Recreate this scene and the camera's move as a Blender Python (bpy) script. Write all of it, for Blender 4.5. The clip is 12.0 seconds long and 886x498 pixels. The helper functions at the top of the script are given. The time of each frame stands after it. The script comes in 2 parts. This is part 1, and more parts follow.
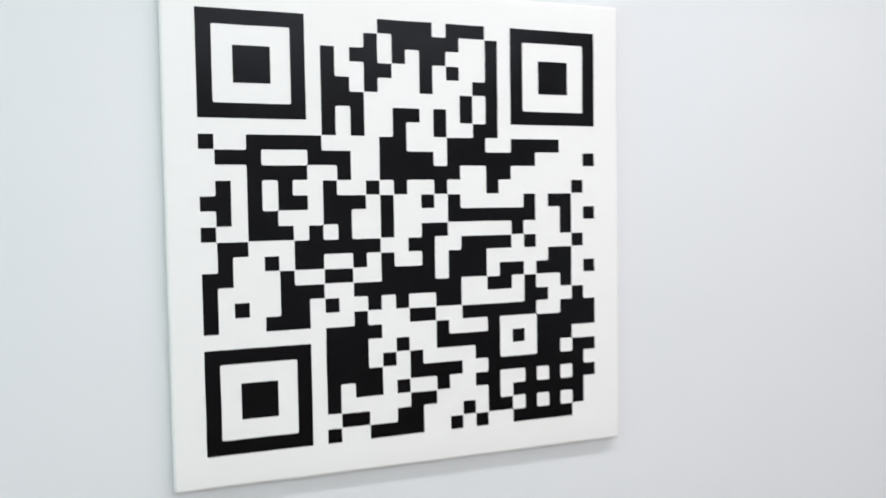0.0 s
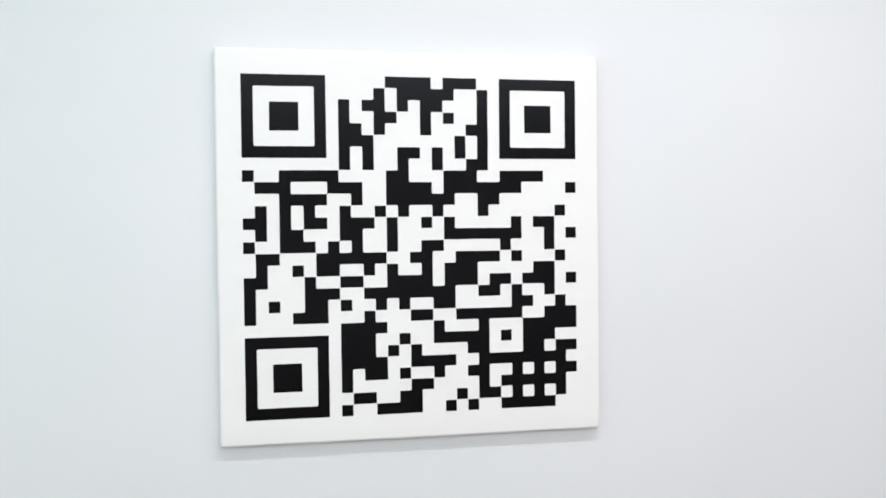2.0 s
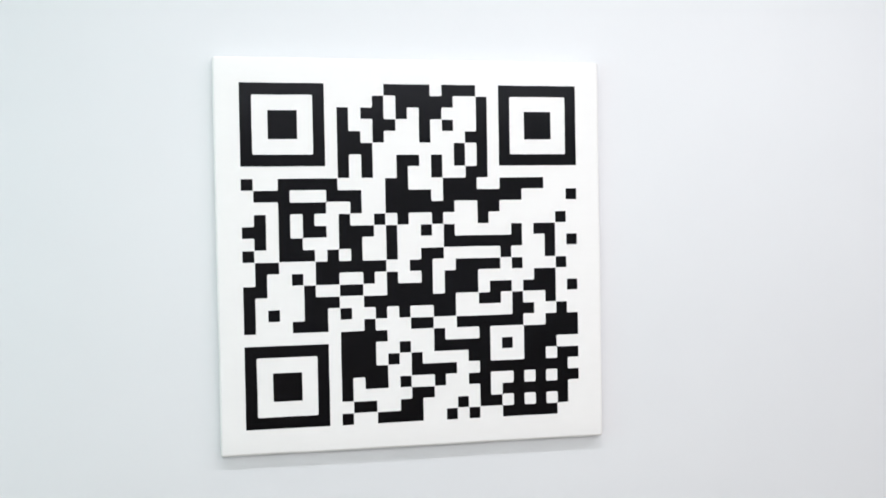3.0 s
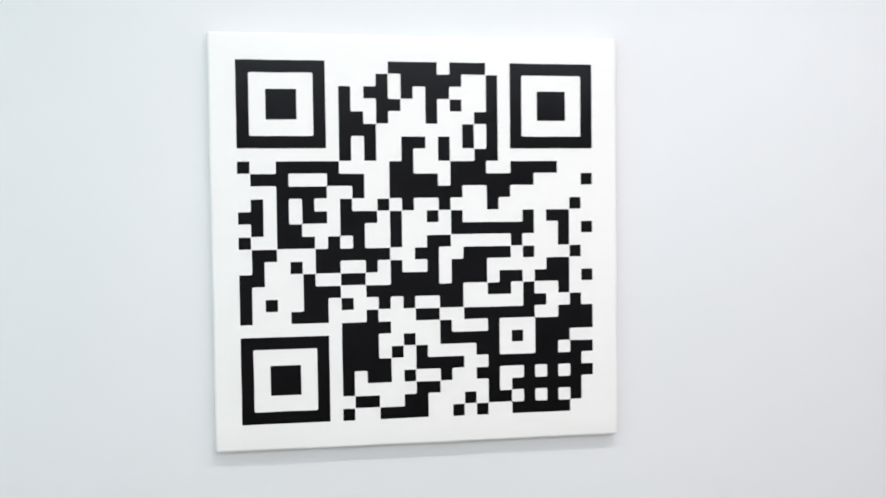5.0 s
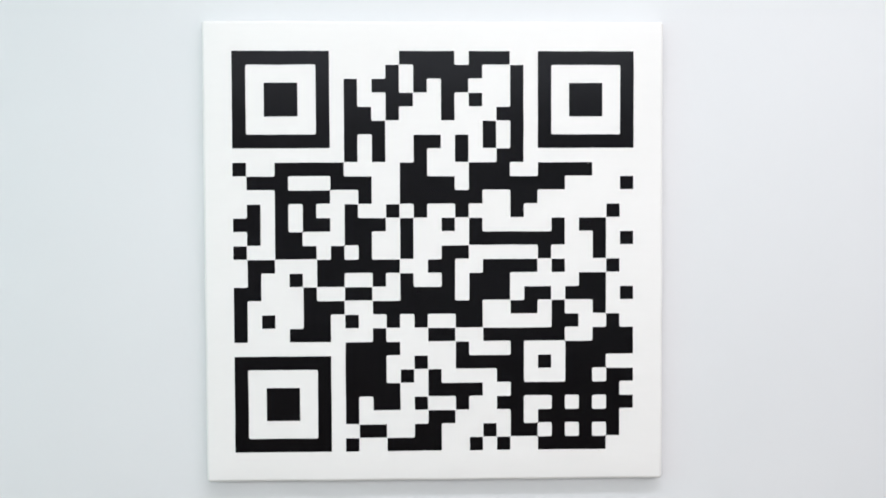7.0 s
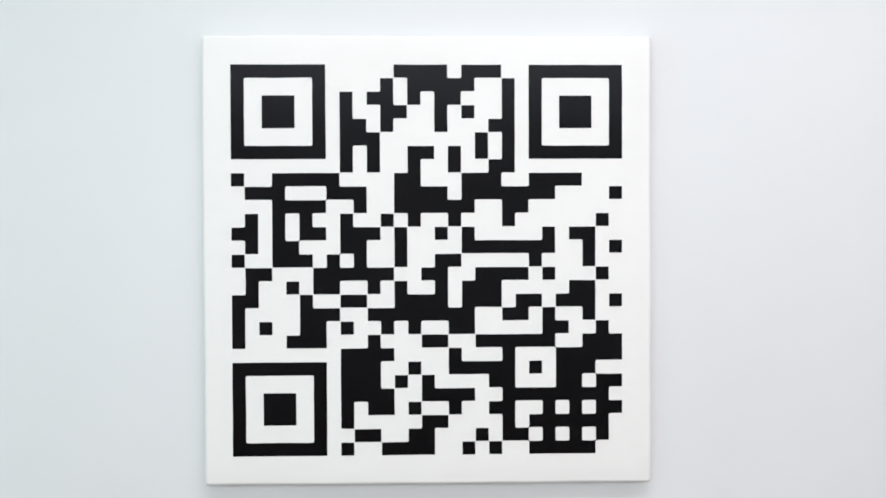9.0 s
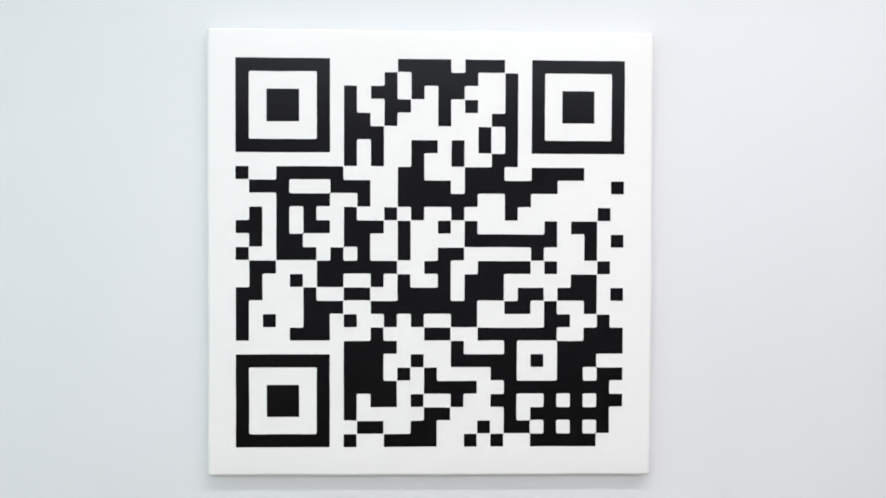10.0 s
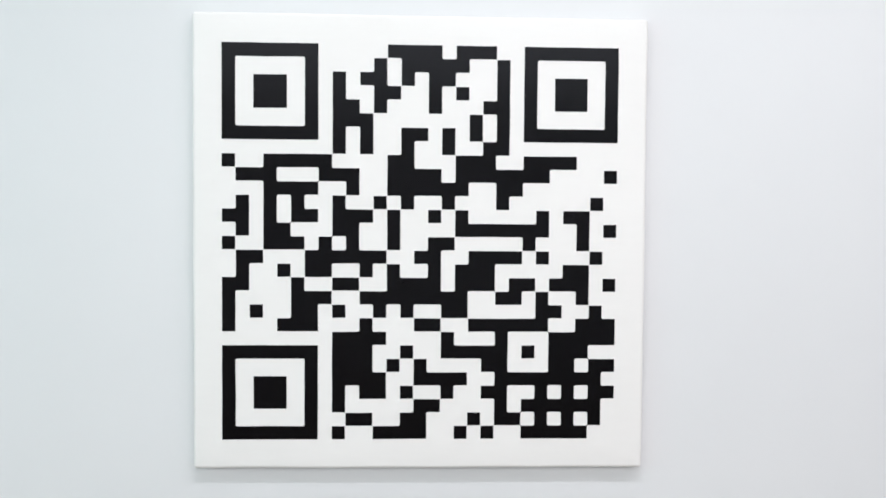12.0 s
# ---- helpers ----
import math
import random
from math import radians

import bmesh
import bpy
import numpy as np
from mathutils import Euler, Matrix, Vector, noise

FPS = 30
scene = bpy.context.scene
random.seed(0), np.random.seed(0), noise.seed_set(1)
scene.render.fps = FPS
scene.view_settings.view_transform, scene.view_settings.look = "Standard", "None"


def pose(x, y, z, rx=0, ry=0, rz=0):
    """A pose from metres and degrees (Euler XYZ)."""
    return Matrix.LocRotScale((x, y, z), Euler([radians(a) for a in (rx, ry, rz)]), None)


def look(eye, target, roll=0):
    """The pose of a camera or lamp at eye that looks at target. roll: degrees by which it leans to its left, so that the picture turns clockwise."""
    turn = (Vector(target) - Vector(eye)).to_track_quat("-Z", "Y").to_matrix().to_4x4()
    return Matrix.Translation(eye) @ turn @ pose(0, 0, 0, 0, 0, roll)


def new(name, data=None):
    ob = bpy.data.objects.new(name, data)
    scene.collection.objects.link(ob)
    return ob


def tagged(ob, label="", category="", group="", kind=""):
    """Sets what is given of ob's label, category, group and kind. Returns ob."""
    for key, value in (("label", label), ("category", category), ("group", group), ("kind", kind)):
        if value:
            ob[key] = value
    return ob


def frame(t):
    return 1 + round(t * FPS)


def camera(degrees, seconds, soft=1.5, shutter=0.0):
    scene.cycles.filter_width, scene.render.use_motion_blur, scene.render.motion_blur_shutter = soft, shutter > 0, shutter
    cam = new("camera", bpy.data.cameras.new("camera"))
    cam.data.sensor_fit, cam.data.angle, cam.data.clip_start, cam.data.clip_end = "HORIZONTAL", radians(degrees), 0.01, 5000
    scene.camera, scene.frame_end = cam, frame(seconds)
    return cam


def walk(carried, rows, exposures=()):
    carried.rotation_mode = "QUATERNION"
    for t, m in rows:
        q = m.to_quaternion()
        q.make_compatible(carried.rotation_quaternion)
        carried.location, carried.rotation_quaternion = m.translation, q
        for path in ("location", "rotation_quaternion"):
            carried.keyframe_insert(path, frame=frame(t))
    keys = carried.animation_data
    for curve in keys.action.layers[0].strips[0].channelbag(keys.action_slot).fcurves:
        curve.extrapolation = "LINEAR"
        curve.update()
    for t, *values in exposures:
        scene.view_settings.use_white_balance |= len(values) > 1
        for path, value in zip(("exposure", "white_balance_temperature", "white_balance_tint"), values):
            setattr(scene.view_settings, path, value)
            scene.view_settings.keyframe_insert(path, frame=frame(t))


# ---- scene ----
cam = camera(57.0, 12.0, soft=1.65, shutter=0.5)
PATH = [
    (0, (-0.558, -1.648, 1.548), (0.147, 0.221, 1.445), -0.84),
    (0.2, (-0.569, -1.731, 1.548), (0.150, 0.131, 1.429), -0.98),
    (0.3, (-0.553, -1.779, 1.549), (0.137, 0.094, 1.432), -1.40),
    (0.5, (-0.513, -1.874, 1.547), (0.087, 0.031, 1.463), -2.04),
    (0.7, (-0.454, -1.955, 1.553), (0.071, -0.028, 1.452), -0.82),
    (0.8, (-0.433, -1.985, 1.555), (0.092, -0.059, 1.441), 0.19),
    (1, (-0.395, -2.042, 1.560), (0.092, -0.106, 1.455), -0.19),
    (1.2, (-0.374, -2.068, 1.559), (0.084, -0.123, 1.483), -0.57),
    (1.3, (-0.360, -2.085, 1.557), (0.073, -0.134, 1.481), -1.06),
    (1.5, (-0.340, -2.110, 1.554), (0.070, -0.153, 1.492), -0.75),
    (1.7, (-0.327, -2.112, 1.549), (0.055, -0.149, 1.490), -0.73),
    (2, (-0.306, -2.113, 1.543), (0.047, -0.145, 1.494), -0.62),
    (2.2, (-0.295, -2.115, 1.542), (0.053, -0.146, 1.499), -0.82),
    (2.5, (-0.279, -2.117, 1.545), (0.061, -0.146, 1.510), -0.93),
    (2.7, (-0.277, -2.115, 1.547), (0.056, -0.143, 1.506), -0.85),
    (3, (-0.275, -2.109, 1.555), (0.051, -0.136, 1.513), -0.99),
    (3.2, (-0.286, -2.106, 1.565), (0.040, -0.134, 1.517), -0.98),
    (4.8, (-0.259, -2.045, 1.559), (0.060, -0.072, 1.489), -1.18),
    (5, (-0.227, -2.003, 1.550), (0.052, -0.024, 1.480), -0.68),
    (5.2, (-0.221, -1.958, 1.546), (0.040, 0.023, 1.475), -0.27),
    (5.3, (-0.218, -1.929, 1.545), (0.046, 0.052, 1.486), -0.06),
    (5.5, (-0.212, -1.886, 1.545), (0.045, 0.098, 1.516), -0.75),
    (5.7, (-0.201, -1.863, 1.545), (0.058, 0.120, 1.514), -0.90),
    (6, (-0.182, -1.827, 1.546), (0.083, 0.155, 1.515), -1.23),
    (6.2, (-0.157, -1.819, 1.550), (0.075, 0.167, 1.497), -1.17),
    (6.3, (-0.141, -1.813, 1.552), (0.076, 0.174, 1.494), -0.78),
    (6.5, (-0.115, -1.805, 1.555), (0.089, 0.184, 1.490), -0.42),
    (6.8, (-0.060, -1.793, 1.556), (0.040, 0.203, 1.488), -0.32),
    (7, (-0.027, -1.791, 1.556), (0.024, 0.208, 1.501), -0.22),
    (7.2, (0.004, -1.793, 1.553), (0.022, 0.206, 1.511), -0.12),
    (8.8, (-0.002, -1.830, 1.550), (0.035, 0.169, 1.529), -0.32),
    (9, (-0.010, -1.835, 1.552), (0.038, 0.165, 1.523), -0.21),
    (9.2, (-0.015, -1.838, 1.553), (0.045, 0.161, 1.517), -0.01),
    (9.5, (-0.022, -1.843, 1.553), (0.038, 0.156, 1.518), 0.20),
    (9.7, (-0.024, -1.844, 1.552), (0.025, 0.155, 1.512), 0.27),
    (10, (-0.028, -1.847, 1.551), (0.032, 0.152, 1.508), 0.22),
    (10.2, (-0.028, -1.844, 1.550), (0.039, 0.155, 1.494), 0.23),
    (10.3, (-0.030, -1.842, 1.551), (0.045, 0.155, 1.494), -0.17),
    (10.5, (-0.030, -1.840, 1.551), (0.047, 0.157, 1.496), 0.14),
    (10.7, (-0.026, -1.838, 1.552), (0.044, 0.160, 1.498), -0.04),
    (10.8, (-0.023, -1.836, 1.552), (0.038, 0.162, 1.503), -0.22),
    (11, (-0.019, -1.834, 1.553), (0.046, 0.164, 1.493), -0.20),
    (11.2, (-0.019, -1.830, 1.554), (0.044, 0.168, 1.494), 0.00),
    (11.5, (-0.017, -1.825, 1.554), (0.050, 0.172, 1.492), 0.00),
    (11.7, (-0.022, -1.822, 1.553), (0.047, 0.175, 1.485), 0.28),
    (12, (-0.028, -1.818, 1.554), (0.057, 0.179, 1.482), 0.44),
]
EXPOSURES = [(0, -0.05), (1, 0.04), (2, 0.05), (3, 0.06), (5, 0.04), (5.5, 0.03), (6, 0.0), (12, 0.0)]
walk(cam, [(t, look(eye, target, roll)) for t, eye, target, roll in PATH], EXPOSURES)

# ---- world and lights ----
ROOM_X0, ROOM_X1, ROOM_Y0, ROOM_H = -2.6, 3.4, -7.4, 3.0
DEPTH = 0.03  # canvas depth: its face stands at y = 0, the wall's face at y = DEPTH

world = bpy.data.worlds.new("world")
scene.world = world
world.use_nodes = True
world.node_tree.nodes["Background"].inputs["Color"].default_value = (0.9, 0.95, 1.0, 1)
world.node_tree.nodes["Background"].inputs["Strength"].default_value = 0.2


def area_lamp(name, eye, target, size_x, size_y, watts, colour):
    data = bpy.data.lights.new(name, "AREA")
    data.shape, data.size, data.size_y, data.energy, data.color = "RECTANGLE", size_x, size_y, watts, colour
    lamp = new(name, data)
    lamp.matrix_world = look(eye, target)
    return lamp


# ceiling lights: a row of tubes along the hung wall and wide fill panels; an added cool fill lamp in the west wall's
# opening tints the left side
COOL = (1.024, 0.9885, 1.021)
TUBE = (0.974, 0.9925, 1.055)
area_lamp("ceiling_lamp_tubes", (0.6, -1.25, 2.96), (0.6, -1.25, 0), 3.0, 0.12, 28.5, TUBE)
# two added wide fills: the front grades the wall, the rear lifts the shadow
area_lamp("ceiling_fill_front", (0.45, -1.3, 2.97), (0.45, -1.3, 0), 3.4, 1.5, 9.5, COOL)
area_lamp("ceiling_fill_rear", (0.3, -4.6, 2.96), (0.3, -4.6, 0), 4.6, 2.4, 152, COOL)
# no known window here: added lamp that tints the wall's left side
area_lamp("side_fill_cool", (ROOM_X0 - 0.05, -1.6, 1.75), (0, -1.6, 1.75), 1.6, 1.4, 16.5, (0.54, 0.98, 0.965))


# ---- materials ----
def material(name):
    mat = bpy.data.materials.new(name)
    mat.use_nodes = True
    nt = mat.node_tree
    return mat, nt, nt.nodes["Principled BSDF"]


def noise_node(nt, scale, detail=4.0, rough=0.55, stretch=(1, 1, 1)):
    co = nt.nodes.new("ShaderNodeTexCoord")
    mp = nt.nodes.new("ShaderNodeMapping")
    mp.inputs["Scale"].default_value = stretch
    tex = nt.nodes.new("ShaderNodeTexNoise")
    tex.inputs["Scale"].default_value = scale
    tex.inputs["Detail"].default_value = detail
    tex.inputs["Roughness"].default_value = rough
    nt.links.new(co.outputs["Object"], mp.inputs["Vector"])
    nt.links.new(mp.outputs["Vector"], tex.inputs["Vector"])
    return tex.outputs["Fac"]


def spread(nt, fac, low, high, a=0.3, b=0.7):
    node = nt.nodes.new("ShaderNodeMapRange")
    node.inputs["From Min"].default_value, node.inputs["From Max"].default_value = a, b
    node.inputs["To Min"].default_value, node.inputs["To Max"].default_value = low, high
    nt.links.new(fac, node.inputs["Value"])
    return node.outputs["Result"]


def mix(nt, fac, a, b):
    node = nt.nodes.new("ShaderNodeMix")
    node.data_type = "RGBA"
    nt.links.new(fac, node.inputs["Factor"])
    node.inputs["A"].default_value, node.inputs["B"].default_value = (*a, 1), (*b, 1)
    return node.outputs["Result"]


def add(nt, a, b, weight=1.0):
    node = nt.nodes.new("ShaderNodeMath")
    node.operation = "MULTIPLY_ADD"
    nt.links.new(b, node.inputs[0])
    node.inputs[1].default_value = weight
    nt.links.new(a, node.inputs[2])
    return node.outputs["Value"]


def bump(nt, height, bsdf, strength, distance):
    node = nt.nodes.new("ShaderNodeBump")
    node.inputs["Strength"].default_value, node.inputs["Distance"].default_value = strength, distance
    nt.links.new(height, node.inputs["Height"])
    nt.links.new(node.outputs["Normal"], bsdf.inputs["Normal"])


def wall_paint():
    mat, nt, b = material("white_wall_paint")
    big, fine = noise_node(nt, 1.3, 3), noise_node(nt, 260, 3, 0.6)
    nt.links.new(mix(nt, spread(nt, big, 0, 1), (0.795, 0.803, 0.813), (0.819, 0.826, 0.833)), b.inputs["Base Color"])
    nt.links.new(spread(nt, noise_node(nt, 9, 4), 0.55, 0.7), b.inputs["Roughness"])
    bump(nt, add(nt, fine, noise_node(nt, 5, 2), 1.5), b, 0.05, 0.002)
    return mat


def canvas_white():
    mat, nt, b = material("primed_white_canvas")
    co = nt.nodes.new("ShaderNodeTexCoord")
    threads = []
    for axis in ("X", "Z"):
        wave = nt.nodes.new("ShaderNodeTexWave")
        wave.bands_direction = axis
        wave.inputs["Scale"].default_value = 190
        wave.inputs["Distortion"].default_value = 0.8
        wave.inputs["Detail"].default_value = 1
        nt.links.new(co.outputs["Object"], wave.inputs["Vector"])
        threads.append(wave.outputs["Fac"])
    weave = add(nt, threads[0], threads[1])
    brush = noise_node(nt, 14, 5, 0.6, (1, 1, 7))
    stain = noise_node(nt, 3, 4)
    nt.links.new(mix(nt, spread(nt, add(nt, stain, brush, 0.6), 0, 1, 0.6, 1.0), (0.914, 0.896, 0.873), (0.931, 0.913, 0.891)), b.inputs["Base Color"])
    b.inputs["Roughness"].default_value = 0.6
    bump(nt, add(nt, weave, brush, 1.2), b, 0.12, 0.0006)
    return mat


def black_paint():
    mat, nt, b = material("black_acrylic_paint")
    strokes = noise_node(nt, 22, 5, 0.6, (1, 1, 5))
    patch = noise_node(nt, 5, 4)
    nt.links.new(mix(nt, spread(nt, patch, 0, 1), (0.0014, 0.0007, 0.0010), (0.0022, 0.0012, 0.0015)), b.inputs["Base Color"])
    nt.links.new(spread(nt, add(nt, patch, strokes, 0.7), 0.18, 0.29, 0.5, 1.2), b.inputs["Roughness"])
    b.inputs["Specular IOR Level"].default_value = 0.165
    b.inputs["Specular Tint"].default_value = (0.82, 0.91, 1.0, 1)
    bump(nt, add(nt, strokes, noise_node(nt, 500, 2), 0.4), b, 0.2, 0.0002)
    return mat


def plain(name, a, c, rough, scale):
    mat, nt, b = material(name)
    nt.links.new(mix(nt, spread(nt, noise_node(nt, scale, 5), 0, 1), a, c), b.inputs["Base Color"])
    b.inputs["Roughness"].default_value = rough
    bump(nt, noise_node(nt, scale * 40, 3), b, 0.1, 0.001)
    return mat


WALL, CANVAS, BLACK = wall_paint(), canvas_white(), black_paint()
FLOOR = plain("warm_grey_screed", (0.17, 0.154, 0.138), (0.22, 0.20, 0.18), 0.55, 2.0)
CEILING = plain("matt_ceiling_paint", (0.80, 0.80, 0.79), (0.83, 0.83, 0.82), 0.8, 1.5)


# ---- room ----
def link(name, bm, mat, parent=None):
    me = bpy.data.meshes.new(name)
    bm.to_mesh(me)
    bm.free()
    me.materials.append(mat)
    ob = new(name, me)
    ob.parent = parent
    return ob


def box(name, lo, hi, mat):
    bm = bmesh.new()
    bmesh.ops.create_cube(bm, size=1)
    for v in bm.verts:
        v.co = [lo[n] if v.co[n] < 0 else hi[n] for n in range(3)]
    return link(name, bm, mat)


T = 0.15
box_n = box("wall_north", (ROOM_X0 - T, DEPTH, 0), (ROOM_X1 + T, DEPTH + T, ROOM_H), WALL)
tagged(box_n, "smooth white painted gallery wall", "wall", kind="structure")
for name, lo, hi in (
    ("wall_south", (ROOM_X0 - T, ROOM_Y0 - T, 0), (ROOM_X1 + T, ROOM_Y0, ROOM_H)),
    ("wall_east", (ROOM_X1, ROOM_Y0, 0), (ROOM_X1 + T, DEPTH, ROOM_H)),
):
    tagged(box(name, lo, hi, WALL), "plain white painted wall closing the room", "wall", kind="structure")
# the west wall, in four pieces round an opening added for the cool fill lamp
pieces = (((ROOM_Y0, 0), (-2.4, ROOM_H)), ((-0.8, 0), (DEPTH, ROOM_H)), ((-2.4, 0), (-0.8, 1.05)), ((-2.4, 2.45), (-0.8, ROOM_H)))
bm = bmesh.new()
for (y0, z0), (y1, z1) in pieces:
    made = bmesh.ops.create_cube(bm, size=1)["verts"]
    for v in made:
        v.co = (ROOM_X0 - T if v.co.x < 0 else ROOM_X0, y0 if v.co.y < 0 else y1, z0 if v.co.z < 0 else z1)
tagged(link("wall_west", bm, WALL), "plain white painted wall with an added opening for a fill lamp", "wall", kind="structure")
tagged(box("floor", (ROOM_X0 - T, ROOM_Y0 - T, -T), (ROOM_X1 + T, DEPTH + T, 0), FLOOR), "plain warm grey screed floor of the room", "floor", kind="structure")
tagged(box("ceiling", (ROOM_X0 - T, ROOM_Y0 - T, ROOM_H), (ROOM_X1 + T, DEPTH + T, ROOM_H + T), CEILING), "plain white ceiling of the room", "ceiling", kind="structure")

# ---- the hung painting ----
SIDE, CENTRE_Z, CELLS = 1.009, 1.5, 29
CELL = 1 / 33


def canvas_body():
    """A square stretched canvas with soft, slightly uneven edges."""
    bm = bmesh.new()
    bmesh.ops.create_cube(bm, size=1)
    for v in bm.verts:
        v.co = (v.co.x * SIDE, (v.co.y + 0.5) * (DEPTH - 0.001), v.co.z * SIDE)
    bmesh.ops.subdivide_edges(bm, edges=[e for e in bm.edges if abs(e.verts[0].co.y - e.verts[1].co.y) < 1e-4], cuts=15, use_grid_fill=True)
    front = [e for e in bm.edges if all(abs(v.co.y) < 1e-5 for v in e.verts) and any(abs(f.normal.y) < 0.5 for f in e.link_faces)]
    sides = [e for e in bm.edges if abs(e.verts[0].co.y - e.verts[1].co.y) > 0.01 and all(abs(abs(v.co.x) - SIDE / 2) + abs(abs(v.co.z) - SIDE / 2) < 1e-4 for v in e.verts)]
    bmesh.ops.bevel(bm, geom=front + sides, offset=0.008, segments=6, profile=0.5, affect="EDGES", clamp_overlap=True)
    for v in bm.verts:
        if abs(v.co.x) > 0.48 or abs(v.co.z) > 0.48:
            v.co.x += 0.0011 * noise.noise((v.co.x * 3, 7.0, v.co.z * 5))
            v.co.z += 0.0011 * noise.noise((v.co.x * 5, 2.0, v.co.z * 3))
        # the lower edge runs a little out of square, its right end lower
        v.co.z -= max(0, -2 * v.co.z) * (0.0016 + 0.0011 * (2 * v.co.x))
    for f in bm.faces:
        f.smooth = True
    return bm


painting = new("painting")
painting.location = (0, 0, CENTRE_Z)
canvas = link("canvas", canvas_body(), CANVAS, painting)
canvas.location.x = 0.0015
tagged(canvas, "white primed canvas with soft rounded edges")
tagged(painting, "square white canvas painted with black blocks, hung on white wall", "painting")

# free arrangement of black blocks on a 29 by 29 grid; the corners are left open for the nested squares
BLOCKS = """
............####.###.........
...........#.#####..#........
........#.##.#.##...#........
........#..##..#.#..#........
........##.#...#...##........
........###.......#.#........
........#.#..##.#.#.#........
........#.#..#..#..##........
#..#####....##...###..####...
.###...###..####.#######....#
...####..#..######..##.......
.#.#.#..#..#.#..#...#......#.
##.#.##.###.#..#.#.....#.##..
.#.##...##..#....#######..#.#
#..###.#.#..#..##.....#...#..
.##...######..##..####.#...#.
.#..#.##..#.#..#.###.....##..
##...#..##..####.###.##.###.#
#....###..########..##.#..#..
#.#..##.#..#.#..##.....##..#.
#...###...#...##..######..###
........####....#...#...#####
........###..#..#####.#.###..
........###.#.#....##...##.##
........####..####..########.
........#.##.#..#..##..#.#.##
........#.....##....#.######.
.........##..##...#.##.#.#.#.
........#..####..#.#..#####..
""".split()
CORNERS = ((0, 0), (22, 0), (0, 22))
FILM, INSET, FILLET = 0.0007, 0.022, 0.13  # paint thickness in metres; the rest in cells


def wobble(i, j):
    """From grid to the canvas, with the slight unevenness of hand-masked edges."""
    x, z = (i - CELLS / 2) * CELL, (CELLS / 2 - j) * CELL
    dx = 0.0005 * noise.noise((i * 0.4, j * 0.4, 3.1)) + 0.0003 * noise.noise((i * 1.7, j * 1.7, 9.2))
    dz = 0.0005 * noise.noise((i * 0.4, j * 0.4, 5.7)) + 0.0003 * noise.noise((i * 1.7, j * 1.7, 1.4))
    return x + dx, z + dz


def patch_mesh(polygons):
    """A thin film of paint over polygons given in grid units."""
    bm = bmesh.new()
    for poly in polygons:
        ring = [bm.verts.new((*wobble(i, j), 0)) for i, j in poly]
        bm.faces.new(ring)
    bmesh.ops.remove_doubles(bm, verts=bm.verts, dist=1e-5)
    for v in bm.verts:
        v.co = (v.co.x, -FILM, v.co.y)
    bmesh.ops.recalc_face_normals(bm, faces=bm.faces)
    if sum(f.normal.y for f in bm.faces) > 0:
        bmesh.ops.reverse_faces(bm, faces=bm.faces)
    rim = [e for e in bm.edges if len(e.link_faces) == 1]
    made = bmesh.ops.extrude_edge_only(bm, edges=rim)["geom"]
    for v in made:
        if isinstance(v, bmesh.types.BMVert):
            v.co.y = 0.0004
    return bm


def connected(cells):
    left = set(cells)
    while left:
        todo, group = [min(left)], set()
        while todo:
            c = todo.pop()
            if c in left:
                left.discard(c)
                group.add(c)
                todo += [(c[0] + a, c[1] + b) for a, b in ((1, 0), (-1, 0), (0, 1), (0, -1))]
        yield group


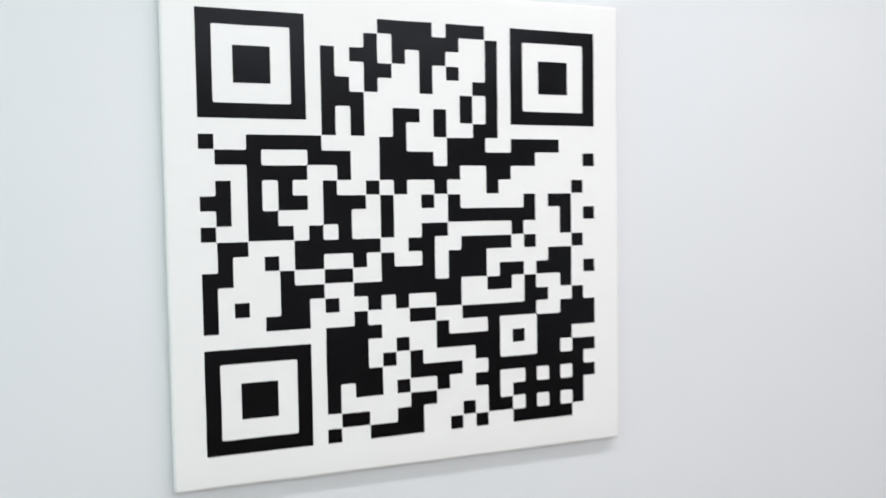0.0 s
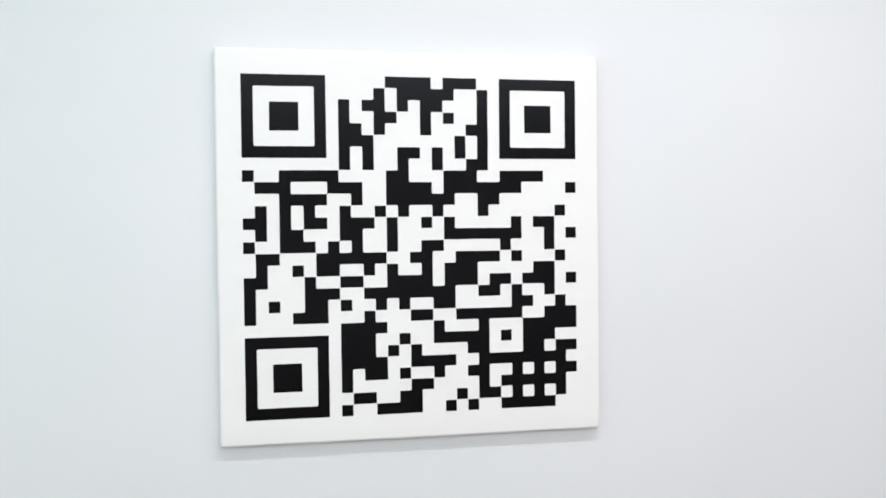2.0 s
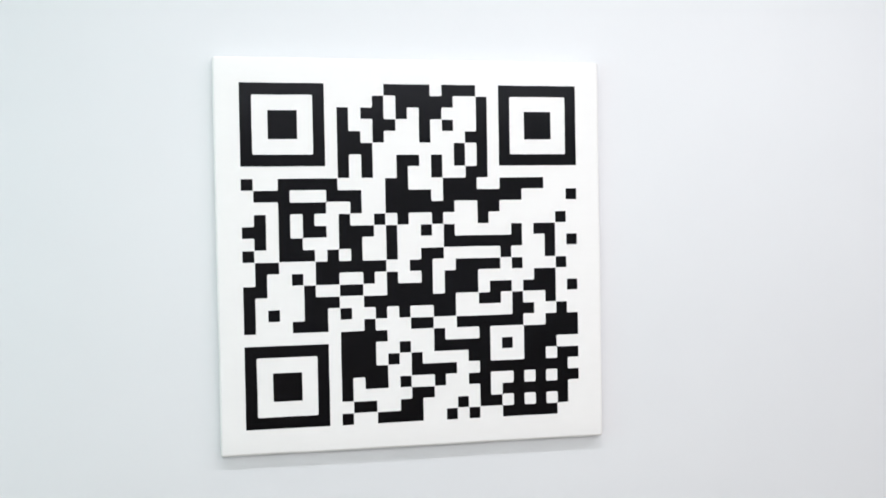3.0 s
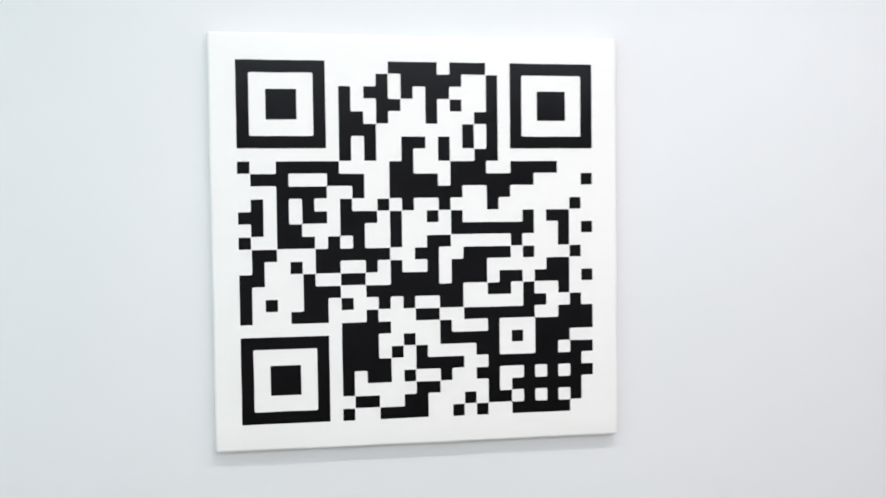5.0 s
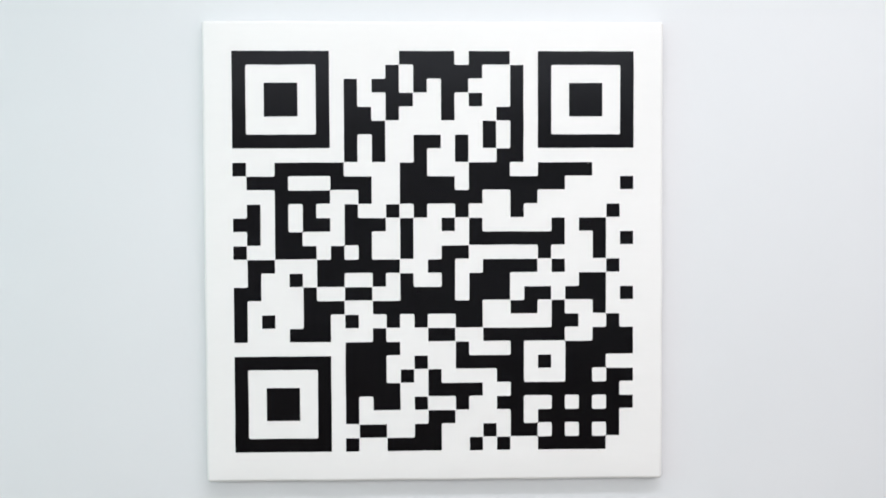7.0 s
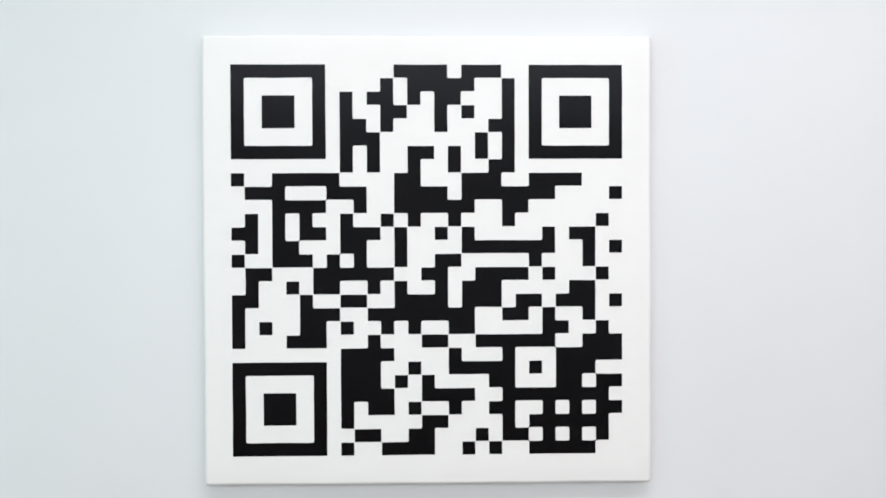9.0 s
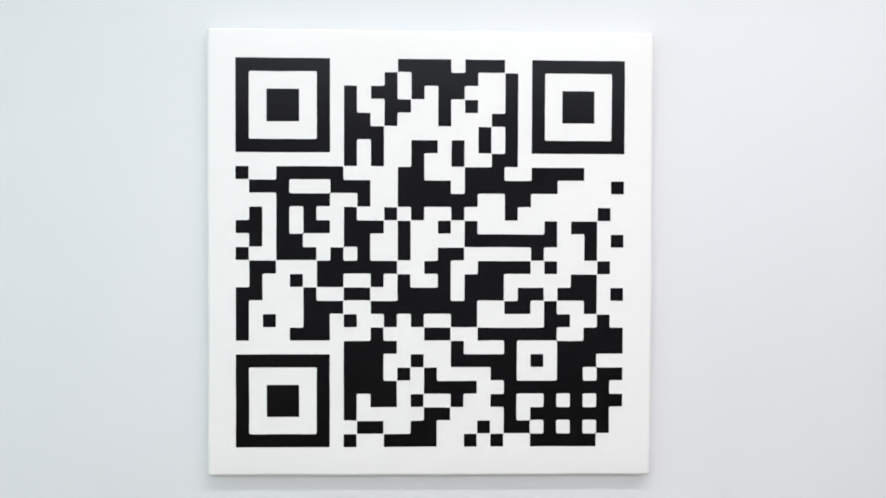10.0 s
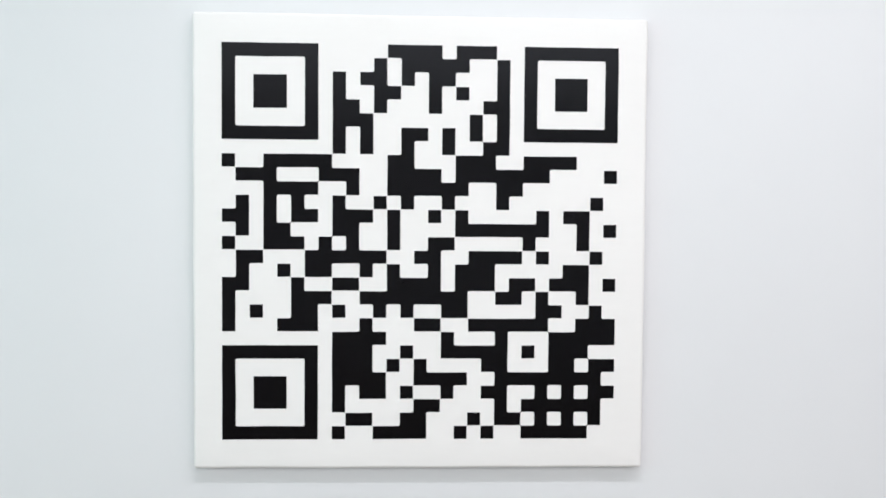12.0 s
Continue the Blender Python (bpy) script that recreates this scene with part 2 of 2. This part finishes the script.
def cell_polygons(group):
    """The cells of one block, drawn in a little from the grid, with paint rounded into the inner corners."""

    def corner(cell, i, j):
        # the four cells round the grid corner: which of them belong to this block
        sx, sy = (1 if cell[0] >= i else -1), (1 if cell[1] >= j else -1)
        across = (i if sx < 0 else i - 1, cell[1])
        along = (cell[0], j if sy < 0 else j - 1)
        far = (across[0], along[1])
        a, b, d = across in group, along in group, far in group
        if not a and not b:
            return i + sx * INSET, j + sy * INSET
        if a and not b:
            return (i - sx * INSET if d else i), j + sy * INSET
        if b and not a:
            return i + sx * INSET, (j - sy * INSET if d else j)
        return (i, j) if d else (i + sx * INSET, j + sy * INSET)

    for i, j in sorted(group):
        yield [corner((i, j), *p) for p in ((i, j), (i + 1, j), (i + 1, j + 1), (i, j + 1))]
    for i, j in {(i + a, j + b) for i, j in group for a, b in ((1, 0), (-1, 0), (0, 1), (0, -1))} - group:
        for sx in (-1, 1):
            for sy in (-1, 1):
                if (i + sx, j) in group and (i, j + sy) in group:
                    px, py = i + (1 + sx) / 2 + sx * INSET, j + (1 + sy) / 2 + sy * INSET
                    cx, cy = px - sx * FILLET, py - sy * FILLET
                    arc = [(cx + sx * FILLET * math.cos(k * math.pi / 8), cy + sy * FILLET * math.sin(k * math.pi / 8)) for k in range(5)]
                    yield [(px, py), *arc]


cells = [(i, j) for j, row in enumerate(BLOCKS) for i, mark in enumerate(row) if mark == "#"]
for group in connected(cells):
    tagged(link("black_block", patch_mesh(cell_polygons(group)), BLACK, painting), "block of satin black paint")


def ring_polygons(x, y, outer, width):
    """A square outline as four mitred strips, subdivided along their length."""
    a, b = outer / 2, outer / 2 - width
    for turn in range(4):
        c, s = (1, 0, -1, 0)[turn], (0, 1, 0, -1)[turn]
        spin = lambda u, v: (x + c * u - s * v, y + s * u + c * v)
        for k in range(7):
            f, g = k / 7 * 2 - 1, (k + 1) / 7 * 2 - 1
            yield [spin(a * f, -a), spin(a * g, -a), spin(b * g, -b), spin(b * f, -b)]
        m = b - FILLET
        yield [spin(b, -b), *[spin(m + FILLET * math.cos(k * math.pi / 8), -m - FILLET * math.sin(k * math.pi / 8)) for k in range(5)]]


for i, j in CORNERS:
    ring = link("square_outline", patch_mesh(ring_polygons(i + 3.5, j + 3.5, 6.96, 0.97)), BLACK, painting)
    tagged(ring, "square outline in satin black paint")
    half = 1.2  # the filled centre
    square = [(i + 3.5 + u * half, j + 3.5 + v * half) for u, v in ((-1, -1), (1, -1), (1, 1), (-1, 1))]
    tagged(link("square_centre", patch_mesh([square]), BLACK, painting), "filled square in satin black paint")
